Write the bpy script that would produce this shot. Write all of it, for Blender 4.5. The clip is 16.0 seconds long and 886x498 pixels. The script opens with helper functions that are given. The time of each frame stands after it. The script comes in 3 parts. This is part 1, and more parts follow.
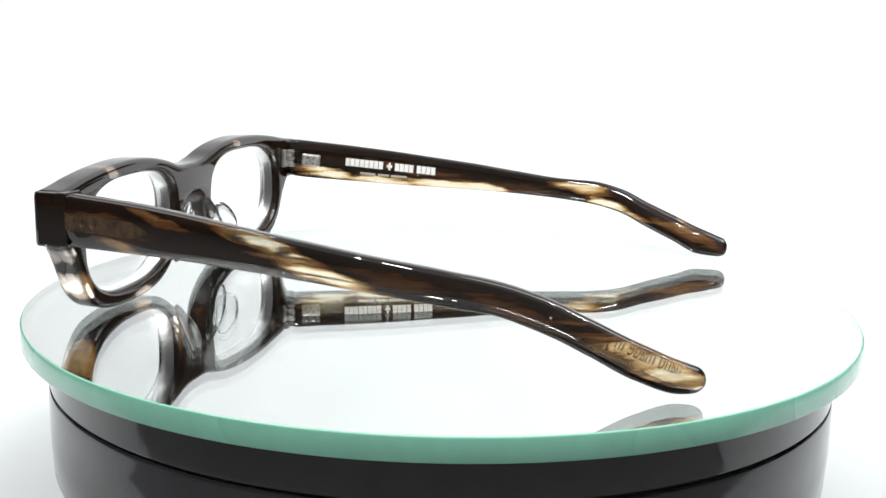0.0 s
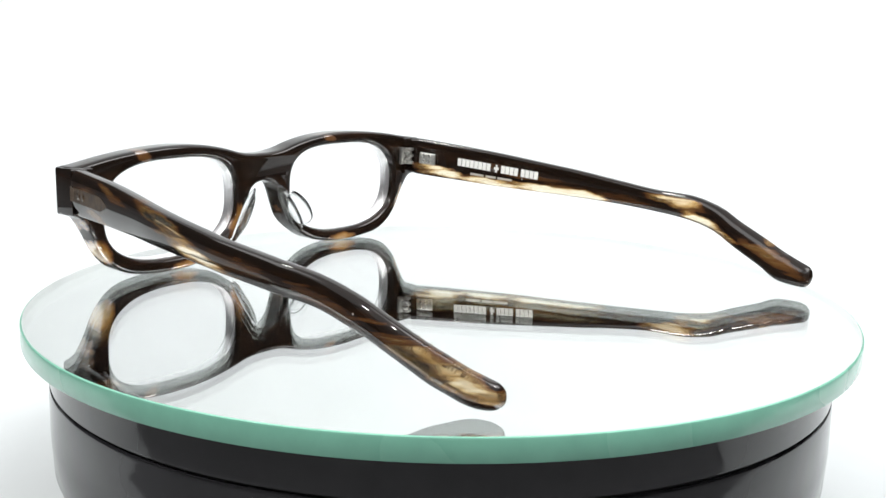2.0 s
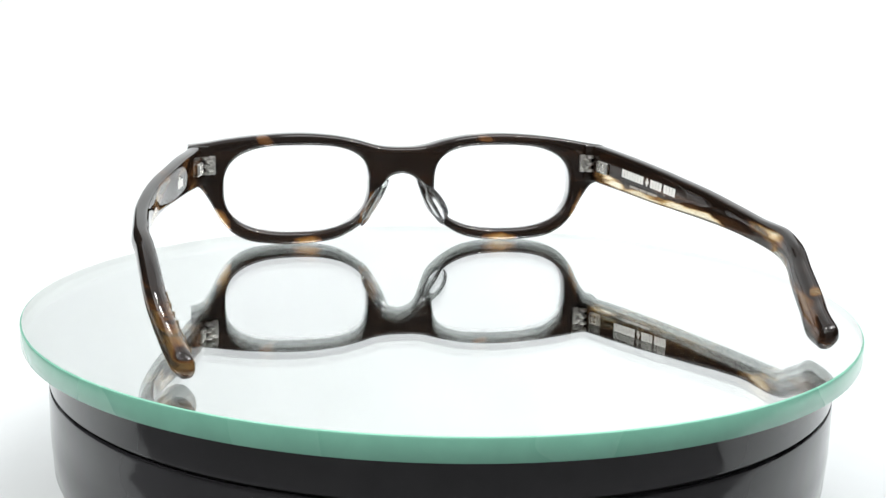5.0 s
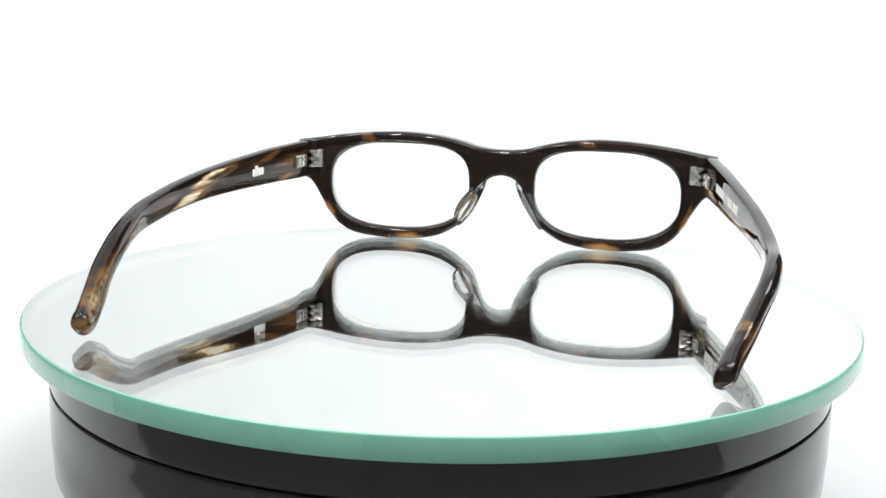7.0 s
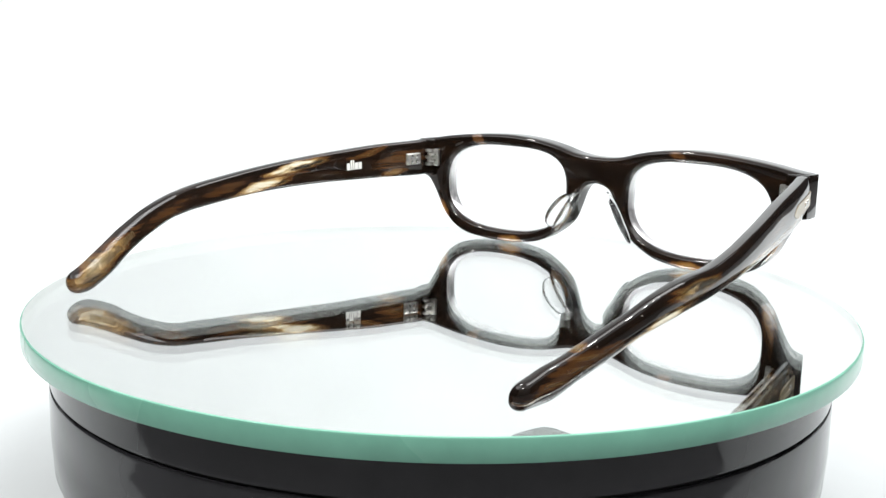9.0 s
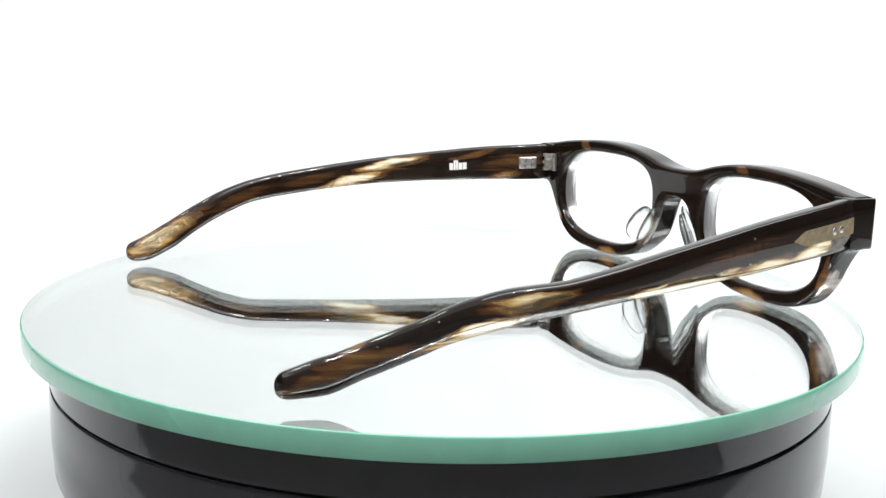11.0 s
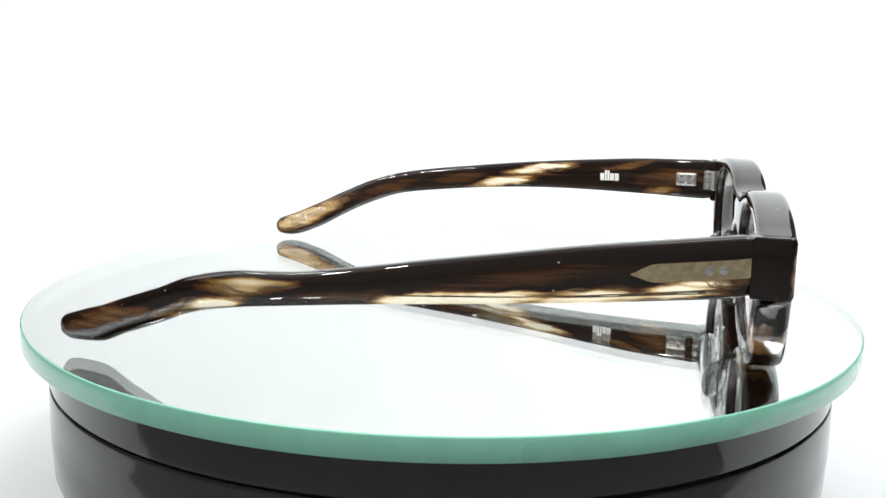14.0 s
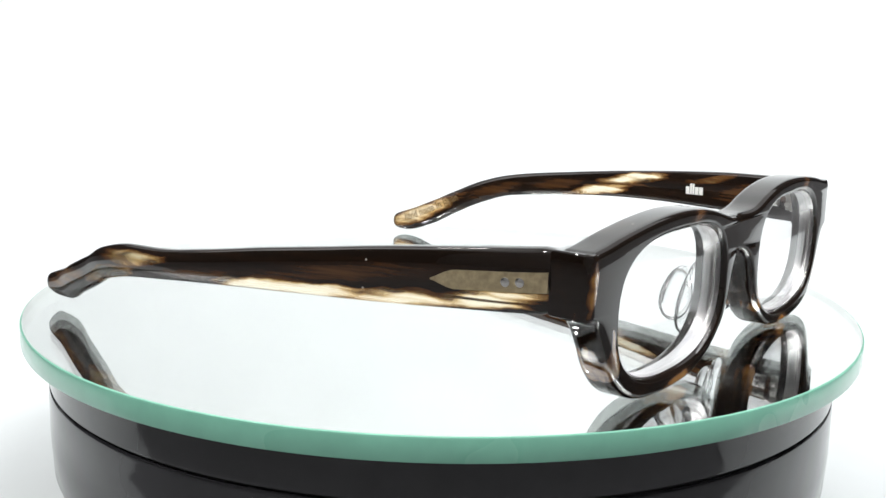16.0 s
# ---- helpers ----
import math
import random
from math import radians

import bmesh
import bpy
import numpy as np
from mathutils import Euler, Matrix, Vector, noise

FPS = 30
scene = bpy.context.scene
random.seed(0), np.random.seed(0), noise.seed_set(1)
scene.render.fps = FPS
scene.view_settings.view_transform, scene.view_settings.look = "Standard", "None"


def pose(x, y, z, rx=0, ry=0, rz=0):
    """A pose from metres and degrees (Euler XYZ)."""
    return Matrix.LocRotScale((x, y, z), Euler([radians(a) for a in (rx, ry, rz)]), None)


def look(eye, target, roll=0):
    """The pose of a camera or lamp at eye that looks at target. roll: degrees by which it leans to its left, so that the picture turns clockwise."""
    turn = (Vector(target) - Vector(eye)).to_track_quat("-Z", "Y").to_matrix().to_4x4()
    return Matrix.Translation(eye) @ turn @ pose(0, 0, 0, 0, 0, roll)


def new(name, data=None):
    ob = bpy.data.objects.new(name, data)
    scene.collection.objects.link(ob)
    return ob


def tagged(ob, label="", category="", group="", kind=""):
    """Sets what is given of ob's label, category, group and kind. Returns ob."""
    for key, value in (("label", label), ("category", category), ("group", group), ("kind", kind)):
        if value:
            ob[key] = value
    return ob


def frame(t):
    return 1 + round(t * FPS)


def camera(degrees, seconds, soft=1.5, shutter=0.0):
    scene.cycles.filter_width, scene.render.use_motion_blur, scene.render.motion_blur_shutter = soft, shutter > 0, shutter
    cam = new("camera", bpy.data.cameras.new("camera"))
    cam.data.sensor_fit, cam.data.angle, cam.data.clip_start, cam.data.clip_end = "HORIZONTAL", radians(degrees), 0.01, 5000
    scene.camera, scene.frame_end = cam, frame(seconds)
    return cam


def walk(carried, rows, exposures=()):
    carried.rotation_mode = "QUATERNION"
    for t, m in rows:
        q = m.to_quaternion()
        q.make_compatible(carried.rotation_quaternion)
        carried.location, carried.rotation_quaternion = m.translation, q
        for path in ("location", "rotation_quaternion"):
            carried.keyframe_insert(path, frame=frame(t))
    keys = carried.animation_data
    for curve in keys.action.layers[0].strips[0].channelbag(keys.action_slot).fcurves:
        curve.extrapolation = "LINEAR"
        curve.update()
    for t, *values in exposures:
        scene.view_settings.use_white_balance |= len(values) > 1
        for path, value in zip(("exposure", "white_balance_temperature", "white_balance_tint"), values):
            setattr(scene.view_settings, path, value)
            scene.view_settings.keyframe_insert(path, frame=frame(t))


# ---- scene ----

# ---------------------------------------------------------------- camera
EYE = (0.0, -0.3102, 0.0750)
AIM = (-0.0010, -0.00591, 0.01490)
cam = camera(43.0, 16.0)
walk(cam, [(0.0, look(EYE, AIM, 1.30)), (16.0, look(EYE, AIM, 1.30))], [(0.0, 0.08), (16.0, 0.08)])

# the plate turns clockwise, seen from above, at a steady pace
TURN_AT_START, TURN_RATE = 76.27, -12.55

# ---------------------------------------------------------------- light
world = bpy.data.worlds.new("studio")
scene.world = world
world.use_nodes = True
world.node_tree.nodes["Background"].inputs["Color"].default_value = (0.96, 0.98, 1.0, 1)
world.node_tree.nodes["Background"].inputs["Strength"].default_value = 0.85


def area(name, eye, target, size, power, colour=(1, 1, 1), disc=False):
    data = bpy.data.lights.new(name, "AREA")
    data.shape = "DISK" if disc else "SQUARE"
    data.size, data.energy, data.color = size, power, colour
    ob = new(name, data)
    ob.matrix_world = look(eye, target)
    return ob


# added fill lamps, out of view: two brighten the sweep's wall
area("fill_over", (0.35, -0.05, 0.95), (0.14, 0.64, 0.46), 0.6, 5.6)
area("fill_side", (0.62, 0.15, 0.80), (0.22, 0.64, 0.46), 0.5, 4.4)
# this added one lifts the floor left of the drum
area("fill_left", (-0.75, -0.08, 0.78), (-0.24, 0.02, -0.056), 0.5, 1.7)
# three pairs of round bulbs over the set
for bx, by, bz, power in ((-0.30, -0.42, 0.62, 1.1), (-0.21, -0.47, 0.64, 1.1), (0.34, -0.20, 0.70, 0.7), (0.43, -0.14, 0.68, 0.7), (-0.36, 0.10, 0.72, 0.5), (-0.30, 0.17, 0.74, 0.5)):
    area("bulb", (bx, by, bz), (0, 0, 0), 0.04, power, (1, 0.98, 0.95), True)


# ---------------------------------------------------------------- materials
def material(name):
    mat = bpy.data.materials.new(name)
    mat.use_nodes = True
    nt = mat.node_tree
    return mat, nt, nt.nodes["Principled BSDF"]


def node(nt, kind, values=None, operation="", vector_type="", interpolation_type="", data_type="", use_clamp=False):
    n = nt.nodes.new(kind)
    if operation:
        n.operation = operation
    if vector_type:
        n.vector_type = vector_type
    if interpolation_type:
        n.interpolation_type = interpolation_type
    if data_type:
        n.data_type = data_type
    if use_clamp:
        n.use_clamp = True
    for k, v in (values or {}).items():
        n.inputs[k].default_value = v
    return n


def ramp(nt, stops):
    n = nt.nodes.new("ShaderNodeValToRGB")
    el = n.color_ramp.elements
    while len(el) < len(stops):
        el.new(0.5)
    for e, (p, c) in zip(el, stops):
        e.position, e.color = p, (*c, 1)
    return n


def noise_tex(nt, vec, scale, detail=3.0, rough=0.55):
    n = node(nt, "ShaderNodeTexNoise", {"Scale": scale, "Detail": detail, "Roughness": rough})
    if vec is not None:
        nt.links.new(vec, n.inputs["Vector"])
    return n


def plain(name, colour, rough, metal=0.0, grain=0.0, grain_scale=400, bump=0.0, coat=0.0):
    """A surface with fine variation of tone and roughness."""
    mat, nt, bsdf = material(name)
    co = node(nt, "ShaderNodeTexCoord").outputs["Object"]
    n = noise_tex(nt, co, grain_scale, 5)
    lo = tuple(c * (1 - grain) for c in colour)
    r = ramp(nt, [(0.3, lo), (0.7, colour)])
    nt.links.new(n.outputs["Fac"], r.inputs["Fac"])
    nt.links.new(r.outputs["Color"], bsdf.inputs["Base Color"])
    m = node(nt, "ShaderNodeMapRange", {"From Min": 0.3, "From Max": 0.7, "To Min": rough * 0.8, "To Max": rough * 1.2})
    n2 = noise_tex(nt, co, grain_scale * 0.12, 3)
    nt.links.new(n2.outputs["Fac"], m.inputs["Value"])
    nt.links.new(m.outputs["Result"], bsdf.inputs["Roughness"])
    bsdf.inputs["Metallic"].default_value = metal
    bsdf.inputs["Coat Weight"].default_value = coat
    if bump:
        b = node(nt, "ShaderNodeBump", {"Strength": bump, "Distance": 0.0003})
        nt.links.new(n.outputs["Fac"], b.inputs["Height"])
        nt.links.new(b.outputs["Normal"], bsdf.inputs["Normal"])
    return mat


def clear(name, colour=(1, 1, 1), ior=1.5, rough=0.0):
    mat, nt, bsdf = material(name)
    bsdf.inputs["Base Color"].default_value = (*colour, 1)
    bsdf.inputs["Transmission Weight"].default_value = 1.0
    bsdf.inputs["IOR"].default_value = ior
    bsdf.inputs["Roughness"].default_value = rough
    return mat


def acetate(name, along, blobs, seed, honey, cream, streaky, see, deep=()):
    """Polished tortoiseshell acetate: near-black brown with amber streaks along one axis, and
    larger honey patches at (u, z, length, height, tilt) in millimetres and degrees, some of them weaker."""
    mat, nt, bsdf = material(name)
    co = node(nt, "ShaderNodeTexCoord").outputs["Object"]
    warp = noise_tex(nt, co, 90, 3)
    off = node(nt, "ShaderNodeVectorMath", {1: (0.5, 0.5, 0.5)}, operation="SUBTRACT")
    nt.links.new(warp.outputs["Color"], off.inputs[0])
    amt = node(nt, "ShaderNodeVectorMath", {1: (0.005, 0.005, 0.0028)}, operation="MULTIPLY")
    nt.links.new(off.outputs[0], amt.inputs[0])
    put = node(nt, "ShaderNodeVectorMath", operation="ADD")
    nt.links.new(co, put.inputs[0])
    nt.links.new(amt.outputs[0], put.inputs[1])
    warped = put.outputs[0]
    # fine streaks drawn out along the sheet
    scale = (90, 14, 230) if along == "y" else (30, 240, 120)
    lean = (radians(9), 0, 0) if along == "y" else (0, radians(38), 0)
    st = node(nt, "ShaderNodeMapping", {"Rotation": lean, "Scale": scale, "Location": (seed, seed * 2.3, seed * 0.7)})
    nt.links.new(warped, st.inputs["Vector"])
    streak = noise_tex(nt, st.outputs[0], 1.0, 4, 0.6)
    fine = node(nt, "ShaderNodeMapRange", {"From Min": 0.50, "From Max": 0.78, "To Min": 0.0, "To Max": streaky})
    nt.links.new(streak.outputs["Fac"], fine.inputs["Value"])
    total = fine.outputs["Result"]
    spots = []
    for u, z, ru, rz, tilt, *weaker in blobs:
        place = (0, u / 1000, z / 1000) if along == "y" else (u / 1000, 0, z / 1000)
        turn = (radians(tilt), 0, 0) if along == "y" else (0, -radians(tilt), 0)
        size = (9, ru / 1000, rz / 1000) if along == "y" else (ru / 1000, 9, rz / 1000)
        spots.append((place, turn, size, weaker))
    # patches that do not go through: middle, radii, strength
    for middle, radii, strength in deep:
        spots.append((tuple(c / 1000 for c in middle), (0, 0, 0), tuple(c / 1000 for c in radii), [strength]))
    # drawn-out fibres feather the rims of the patches
    fibre_map = node(nt, "ShaderNodeMapping", {"Rotation": lean, "Scale": (60, 26, 520) if along == "y" else (90, 460, 60), "Location": (seed * 3.1, seed, seed * 1.9)})
    nt.links.new(warped, fibre_map.inputs["Vector"])
    fibre = noise_tex(nt, fibre_map.outputs[0], 1.0, 3, 0.6)
    ragged = node(nt, "ShaderNodeMapRange", {"From Min": 0.25, "From Max": 0.75, "To Min": 0.62, "To Max": -0.62})
    nt.links.new(fibre.outputs["Fac"], ragged.inputs["Value"])
    for place, turn, size, weaker in spots:
        mp = node(nt, "ShaderNodeMapping", {"Location": place, "Rotation": turn, "Scale": size}, vector_type="TEXTURE")
        nt.links.new(warped, mp.inputs["Vector"])
        if size[0] < 9 and size[1] < 9:
            ln = node(nt, "ShaderNodeVectorMath", operation="LENGTH")
            nt.links.new(mp.outputs[0], ln.inputs[0])
            near_to = ln.outputs["Value"]
        else:
            # long soft ends, closer sides
            xyz = node(nt, "ShaderNodeSeparateXYZ")
            nt.links.new(mp.outputs[0], xyz.inputs[0])
            far_u = node(nt, "ShaderNodeMath", {1: 1.6}, operation="POWER")
            ab = node(nt, "ShaderNodeMath", operation="ABSOLUTE")
            nt.links.new(xyz.outputs[1 if along == "y" else 0], ab.inputs[0])
            nt.links.new(ab.outputs[0], far_u.inputs[0])
            sq = node(nt, "ShaderNodeMath", operation="MULTIPLY")
            nt.links.new(xyz.outputs[2], sq.inputs[0])
            nt.links.new(xyz.outputs[2], sq.inputs[1])
            su = node(nt, "ShaderNodeMath", operation="ADD")
            nt.links.new(far_u.outputs[0], su.inputs[0])
            nt.links.new(sq.outputs[0], su.inputs[1])
            near_to = su.outputs[0]
        rg0 = node(nt, "ShaderNodeMath", operation="ADD")
        nt.links.new(near_to, rg0.inputs[0])
        nt.links.new(ragged.outputs["Result"], rg0.inputs[1])
        mr = node(nt, "ShaderNodeMapRange", {"From Min": 0.0, "From Max": 1.65, "To Min": weaker[0] if weaker else 1.0, "To Max": 0.0}, interpolation_type="SMOOTHSTEP")
        nt.links.new(rg0.outputs[0], mr.inputs["Value"])
        mx = node(nt, "ShaderNodeMath", operation="MAXIMUM")
        nt.links.new(total, mx.inputs[0])
        nt.links.new(mr.outputs["Result"], mx.inputs[1])
        total = mx.outputs[0]
    # hair-fine lines in the sheet
    hair = node(nt, "ShaderNodeMapping", {"Rotation": lean, "Scale": (150, 7, 900) if along == "y" else (40, 60, 420)})
    nt.links.new(co, hair.inputs["Vector"])
    hn = noise_tex(nt, hair.outputs[0], 1.0, 3, 0.6)
    hm = node(nt, "ShaderNodeMapRange", {"From Min": 0.3, "From Max": 0.7, "To Min": -0.14, "To Max": 0.08})
    nt.links.new(hn.outputs["Fac"], hm.inputs["Value"])
    ha = node(nt, "ShaderNodeMath", operation="ADD", use_clamp=True)
    nt.links.new(total, ha.inputs[0])
    nt.links.new(hm.outputs["Result"], ha.inputs[1])
    total = ha.outputs[0]
    tone = ramp(nt, [(0.0, (0.010, 0.006, 0.004)), (0.2, (0.026, 0.012, 0.006)), (0.42, (0.15, 0.065, 0.022)), (0.66, honey), (0.92, cream)])
    nt.links.new(total, tone.inputs["Fac"])
    # a few specks of dust
    vo = node(nt, "ShaderNodeTexVoronoi", {"Scale": 330.0})
    nt.links.new(co, vo.inputs["Vector"])
    near = node(nt, "ShaderNodeMath", {1: 0.075}, operation="LESS_THAN")
    nt.links.new(vo.outputs["Distance"], near.inputs[0])
    sep = node(nt, "ShaderNodeSeparateColor")
    nt.links.new(vo.outputs["Color"], sep.inputs[0])
    few = node(nt, "ShaderNodeMath", {1: 0.90}, operation="GREATER_THAN")
    nt.links.new(sep.outputs[0], few.inputs[0])
    both = node(nt, "ShaderNodeMath", operation="MULTIPLY")
    nt.links.new(near.outputs[0], both.inputs[0])
    nt.links.new(few.outputs[0], both.inputs[1])
    mix = node(nt, "ShaderNodeMix", data_type="RGBA")
    nt.links.new(both.outputs[0], mix.inputs[0])
    nt.links.new(tone.outputs["Color"], mix.inputs[6])
    mix.inputs[7].default_value = (0.45, 0.43, 0.40, 1)
    nt.links.new(mix.outputs[2], bsdf.inputs["Base Color"])
    tr = node(nt, "ShaderNodeMapRange", {"From Min": 0.18, "From Max": 0.75, "To Min": 0.0, "To Max": see})
    nt.links.new(total, tr.inputs["Value"])
    nt.links.new(tr.outputs["Result"], bsdf.inputs["Transmission Weight"])
    bsdf.inputs["IOR"].default_value = 1.49
    rg = node(nt, "ShaderNodeMapRange", {"From Min": 0.3, "From Max": 0.7, "To Min": 0.012, "To Max": 0.032})
    hz = noise_tex(nt, co, 260, 4)
    nt.links.new(hz.outputs["Fac"], rg.inputs["Value"])
    nt.links.new(rg.outputs["Result"], bsdf.inputs["Roughness"])
    return mat


M_FRONT = acetate("acetate_front", "x", [(-45, 36.6, 5, 2.0, -35, 0.46), (-31, 1.8, 5.0, 2.0, 4, 0.78), (31, 37, 4.5, 1.7, -20, 0.42), (38, 1.8, 6, 2.0, -3, 0.78), (-59.5, 9, 2.8, 4.5, 20, 0.8),
                                         (65.5, 12, 1.2, 7, -14, 0.5), (-64, 14, 1.3, 8, 14, 0.55), (9.6, 13, 2.0, 6, 22, 0.55), (-9.6, 13, 2.0, 6, -22, 0.62)],
                  0.31, (0.42, 0.20, 0.05), (0.80, 0.54, 0.23), 0.2, 0.45, deep=[((74.4, 84.2, 27), (1.0, 1.1, 6), 0.75), ((74.0, 81, 23), (0.9, 0.7, 3), 0.7), ((-69, 84, 28), (1.0, 1.2, 6), 0.5)])
M_TEMPLE_A = acetate("acetate_temple_a", "y", [(20, 28.2, 14, 1.7, 11), (6, 22.8, 16, 1.9, 10), (-61, 9.0, 17, 3.2, 25, 0.84), (64, 28, 13, 3.2, 5, 0.42), (-36, 18, 14, 2.5, 18, 0.35), (-10, 23, 12, 2, 9, 0.32), (58, 23, 9, 1.6, 14, 0.6), (48, 31, 9, 1.2, 14, 0.5)],
                     1.7, (0.60, 0.36, 0.13), (0.97, 0.90, 0.72), 0.2, 0.95)
M_TEMPLE_B = acetate("acetate_temple_b", "y", [(44, 21.0, 15, 2.4, 4), (62, 23.3, 13, 2.2, 8, 1.0), (-27, 21.4, 11, 1.8, 6, 0.85), (-39, 15.6, 12, 2.0, 16, 1.0), (-63, 10.0, 15, 2.2, 20, 0.5), (-62, 13.6, 2.0, 0.8, 22, 0.8), (30, 25, 26, 2.4, 6, 0.32), (-8, 20, 14, 1.6, 6, 0.32),
                                               (8, 19.4, 10, 2.1, 6), (22, 20.4, 16, 1.8, 5)],
                     4.1, (0.58, 0.35, 0.12), (0.97, 0.88, 0.68), 0.2, 0.92)
# pale tone imitates light coming through the inner wall of the rim
M_LIT_RIM = plain("lit_rim_pale", (0.78, 0.75, 0.77), 0.35, 0, 0.08, 900)
M_LIT_RIM.node_tree.nodes["Principled BSDF"].inputs["Transmission Weight"].default_value = 0.85
M_LENS = clear("lens_clear", (0.995, 0.99, 0.995), 1.3)
M_PAD = clear("pad_clear", (0.95, 0.96, 0.96), 1.49, 0.12)
M_STEEL = plain("hinge_steel", (0.80, 0.79, 0.75), 0.33, 1.0, 0.4, 700, 0.1)
M_RIVET = plain("rivet_steel", (0.82, 0.80, 0.76), 0.2, 1.0, 0.1, 900)
M_PLATE = plain("core_plate", (0.52, 0.42, 0.25), 0.32, 0.5, 0.4, 700, 0.15, 0.6)
M_PLATE_DARK = plain("core_plate_dark", (0.11, 0.062, 0.024), 0.3, 0.3, 0.7, 500, 0.15, 0.6)
M_PRINT = plain("white_print", (0.86, 0.86, 0.83), 0.5, 0, 0.08, 2000)
M_PRINT_DIM = plain("grey_print", (0.42, 0.40, 0.36), 0.5, 0, 0.1, 2000)
M_GOLD = plain("gold_print", (0.24, 0.17, 0.08), 0.4, 0.4, 0.6, 1500)
M_BLACK = plain("black_gloss", (0.030, 0.030, 0.033), 0.09, 0, 0.2, 60, 0.22)
M_GROOVE = plain("groove_shade", (0.006, 0.006, 0.006), 0.6, 0, 0.2, 200)
M_GLASS = clear("plate_glass", (0.94, 0.975, 0.95), 1.5)
# its upper face is lightly silvered too
_nt = M_GLASS.node_tree
_coat = node(_nt, "ShaderNodeBsdfGlossy", {"Color": (0.98, 0.985, 0.985, 1), "Roughness": 0.0})
_both = node(_nt, "ShaderNodeMixShader", {"Fac": 0.38})
_nt.links.new(_nt.nodes["Principled BSDF"].outputs[0], _both.inputs[1])
_nt.links.new(_coat.outputs[0], _both.inputs[2])
_nt.links.new(_both.outputs[0], _nt.nodes["Material Output"].inputs["Surface"])
M_EDGE = plain("ground_glass_edge", (0.23, 0.56, 0.42), 0.28, 0, 0.12, 120, 0.0, 0.5)
M_EDGE_INNER = plain("edge_inner_light", (0.44, 0.48, 0.46), 0.5, 0.0, 0.03, 150)
M_MIRROR, _nt, _b = material("silvering")
_b.inputs["Base Color"].default_value = (0.97, 0.98, 0.975, 1)
_b.inputs["Metallic"].default_value = 1.0
_b.inputs["Roughness"].default_value = 0.0
M_TABLE = plain("grey_table", (0.20, 0.20, 0.205), 0.5, 0, 0.3, 40, 0.1)
M_PALE_WALL = plain("pale_wall", (0.62, 0.61, 0.60), 0.8, 0, 0.08, 7, 0.1)
M_WALL = plain("dark_wall", (0.11, 0.11, 0.115), 0.7, 0, 0.2, 9, 0.1)
M_PAPER = plain("white_paper", (0.715, 0.745, 0.752), 0.85, 0, 0.07, 11, 0.08)


# ---------------------------------------------------------------- mesh helpers
def finish(name, bm, mat, smooth=40, flip=True):
    if flip:
        bmesh.ops.recalc_face_normals(bm, faces=bm.faces)
    me = bpy.data.meshes.new(name)
    bm.to_mesh(me)
    bm.free()
    for m in (mat if isinstance(mat, (list, tuple)) else [mat]):
        me.materials.append(m)
    for p in me.polygons:
        p.use_smooth = True
    me.set_sharp_from_angle(angle=radians(smooth))
    return me


def part(name, bm, mat, parent, label="", smooth=40, flip=True):
    ob = new(name, finish(name, bm, mat, smooth, flip))
    ob.parent = parent
    if label:
        tagged(ob, label)
    return ob


def box(bm, centre, size, bevel=0.0, m=None, seg=2):
    t = bmesh.new()
    bmesh.ops.create_cube(t, size=1.0, matrix=Matrix.Diagonal((*size, 1)))
    if bevel:
        bmesh.ops.bevel(t, geom=t.edges[:], offset=bevel, segments=seg, profile=0.5, affect="EDGES")
    t.transform(Matrix.Translation(centre) @ (m or Matrix()))
    merge(bm, t)


def merge(bm, other):
    me = bpy.data.meshes.new("tmp")
    other.to_mesh(me)
    other.free()
    bm.from_mesh(me)
    bpy.data.meshes.remove(me)


def cyl(bm, m, r, depth, seg=20, bevel=0.0):
    t = bmesh.new()
    bmesh.ops.create_cone(t, cap_ends=True, segments=seg, radius1=r, radius2=r, depth=depth)
    if bevel:
        rim = [e for e in t.edges if abs(e.verts[0].co.z - e.verts[1].co.z) < 1e-9 and len([f for f in e.link_faces if len(f.verts) > 4]) == 1]
        bmesh.ops.bevel(t, geom=rim, offset=bevel, segments=2, profile=0.5, affect="EDGES")
    t.transform(m)
    merge(bm, t)


def lathe(profile, seg=192, close=True):
    """Turns (radius, z) pairs round the z axis."""
    bm = bmesh.new()
    rings = []
    for r, z in profile:
        rings.append([bm.verts.new((r * math.cos(2 * math.pi * k / seg), r * math.sin(2 * math.pi * k / seg), z)) for k in range(seg)])
    for a, b in zip(rings, rings[1:]):
        for k in range(seg):
            bm.faces.new((a[k], a[(k + 1) % seg], b[(k + 1) % seg], b[k]))
    if close:
        bm.faces.new(rings[0])
        bm.faces.new(rings[-1])
    return bm


def smooth_at(x, pairs):
    """A smooth monotone curve through (x, value) pairs, sorted by x."""
    xs, vs = [p[0] for p in pairs], [p[1] for p in pairs]
    if x <= xs[0]:
        return vs[0]
    if x >= xs[-1]:
        return vs[-1]
    d = [(vs[i + 1] - vs[i]) / (xs[i + 1] - xs[i]) for i in range(len(xs) - 1)]
    g = [d[0]] + [0 if d[i] * d[i + 1] <= 0 else 2 * d[i] * d[i + 1] / (d[i] + d[i + 1]) for i in range(len(d) - 1)] + [d[-1]]
    i = max(k for k in range(len(xs) - 1) if xs[k] <= x)
    h = xs[i + 1] - xs[i]
    t = (x - xs[i]) / h
    return (vs[i] * (1 + 2 * t) * (1 - t) ** 2 + h * g[i] * t * (1 - t) ** 2 + vs[i + 1] * t * t * (3 - 2 * t) + h * g[i + 1] * t * t * (t - 1))


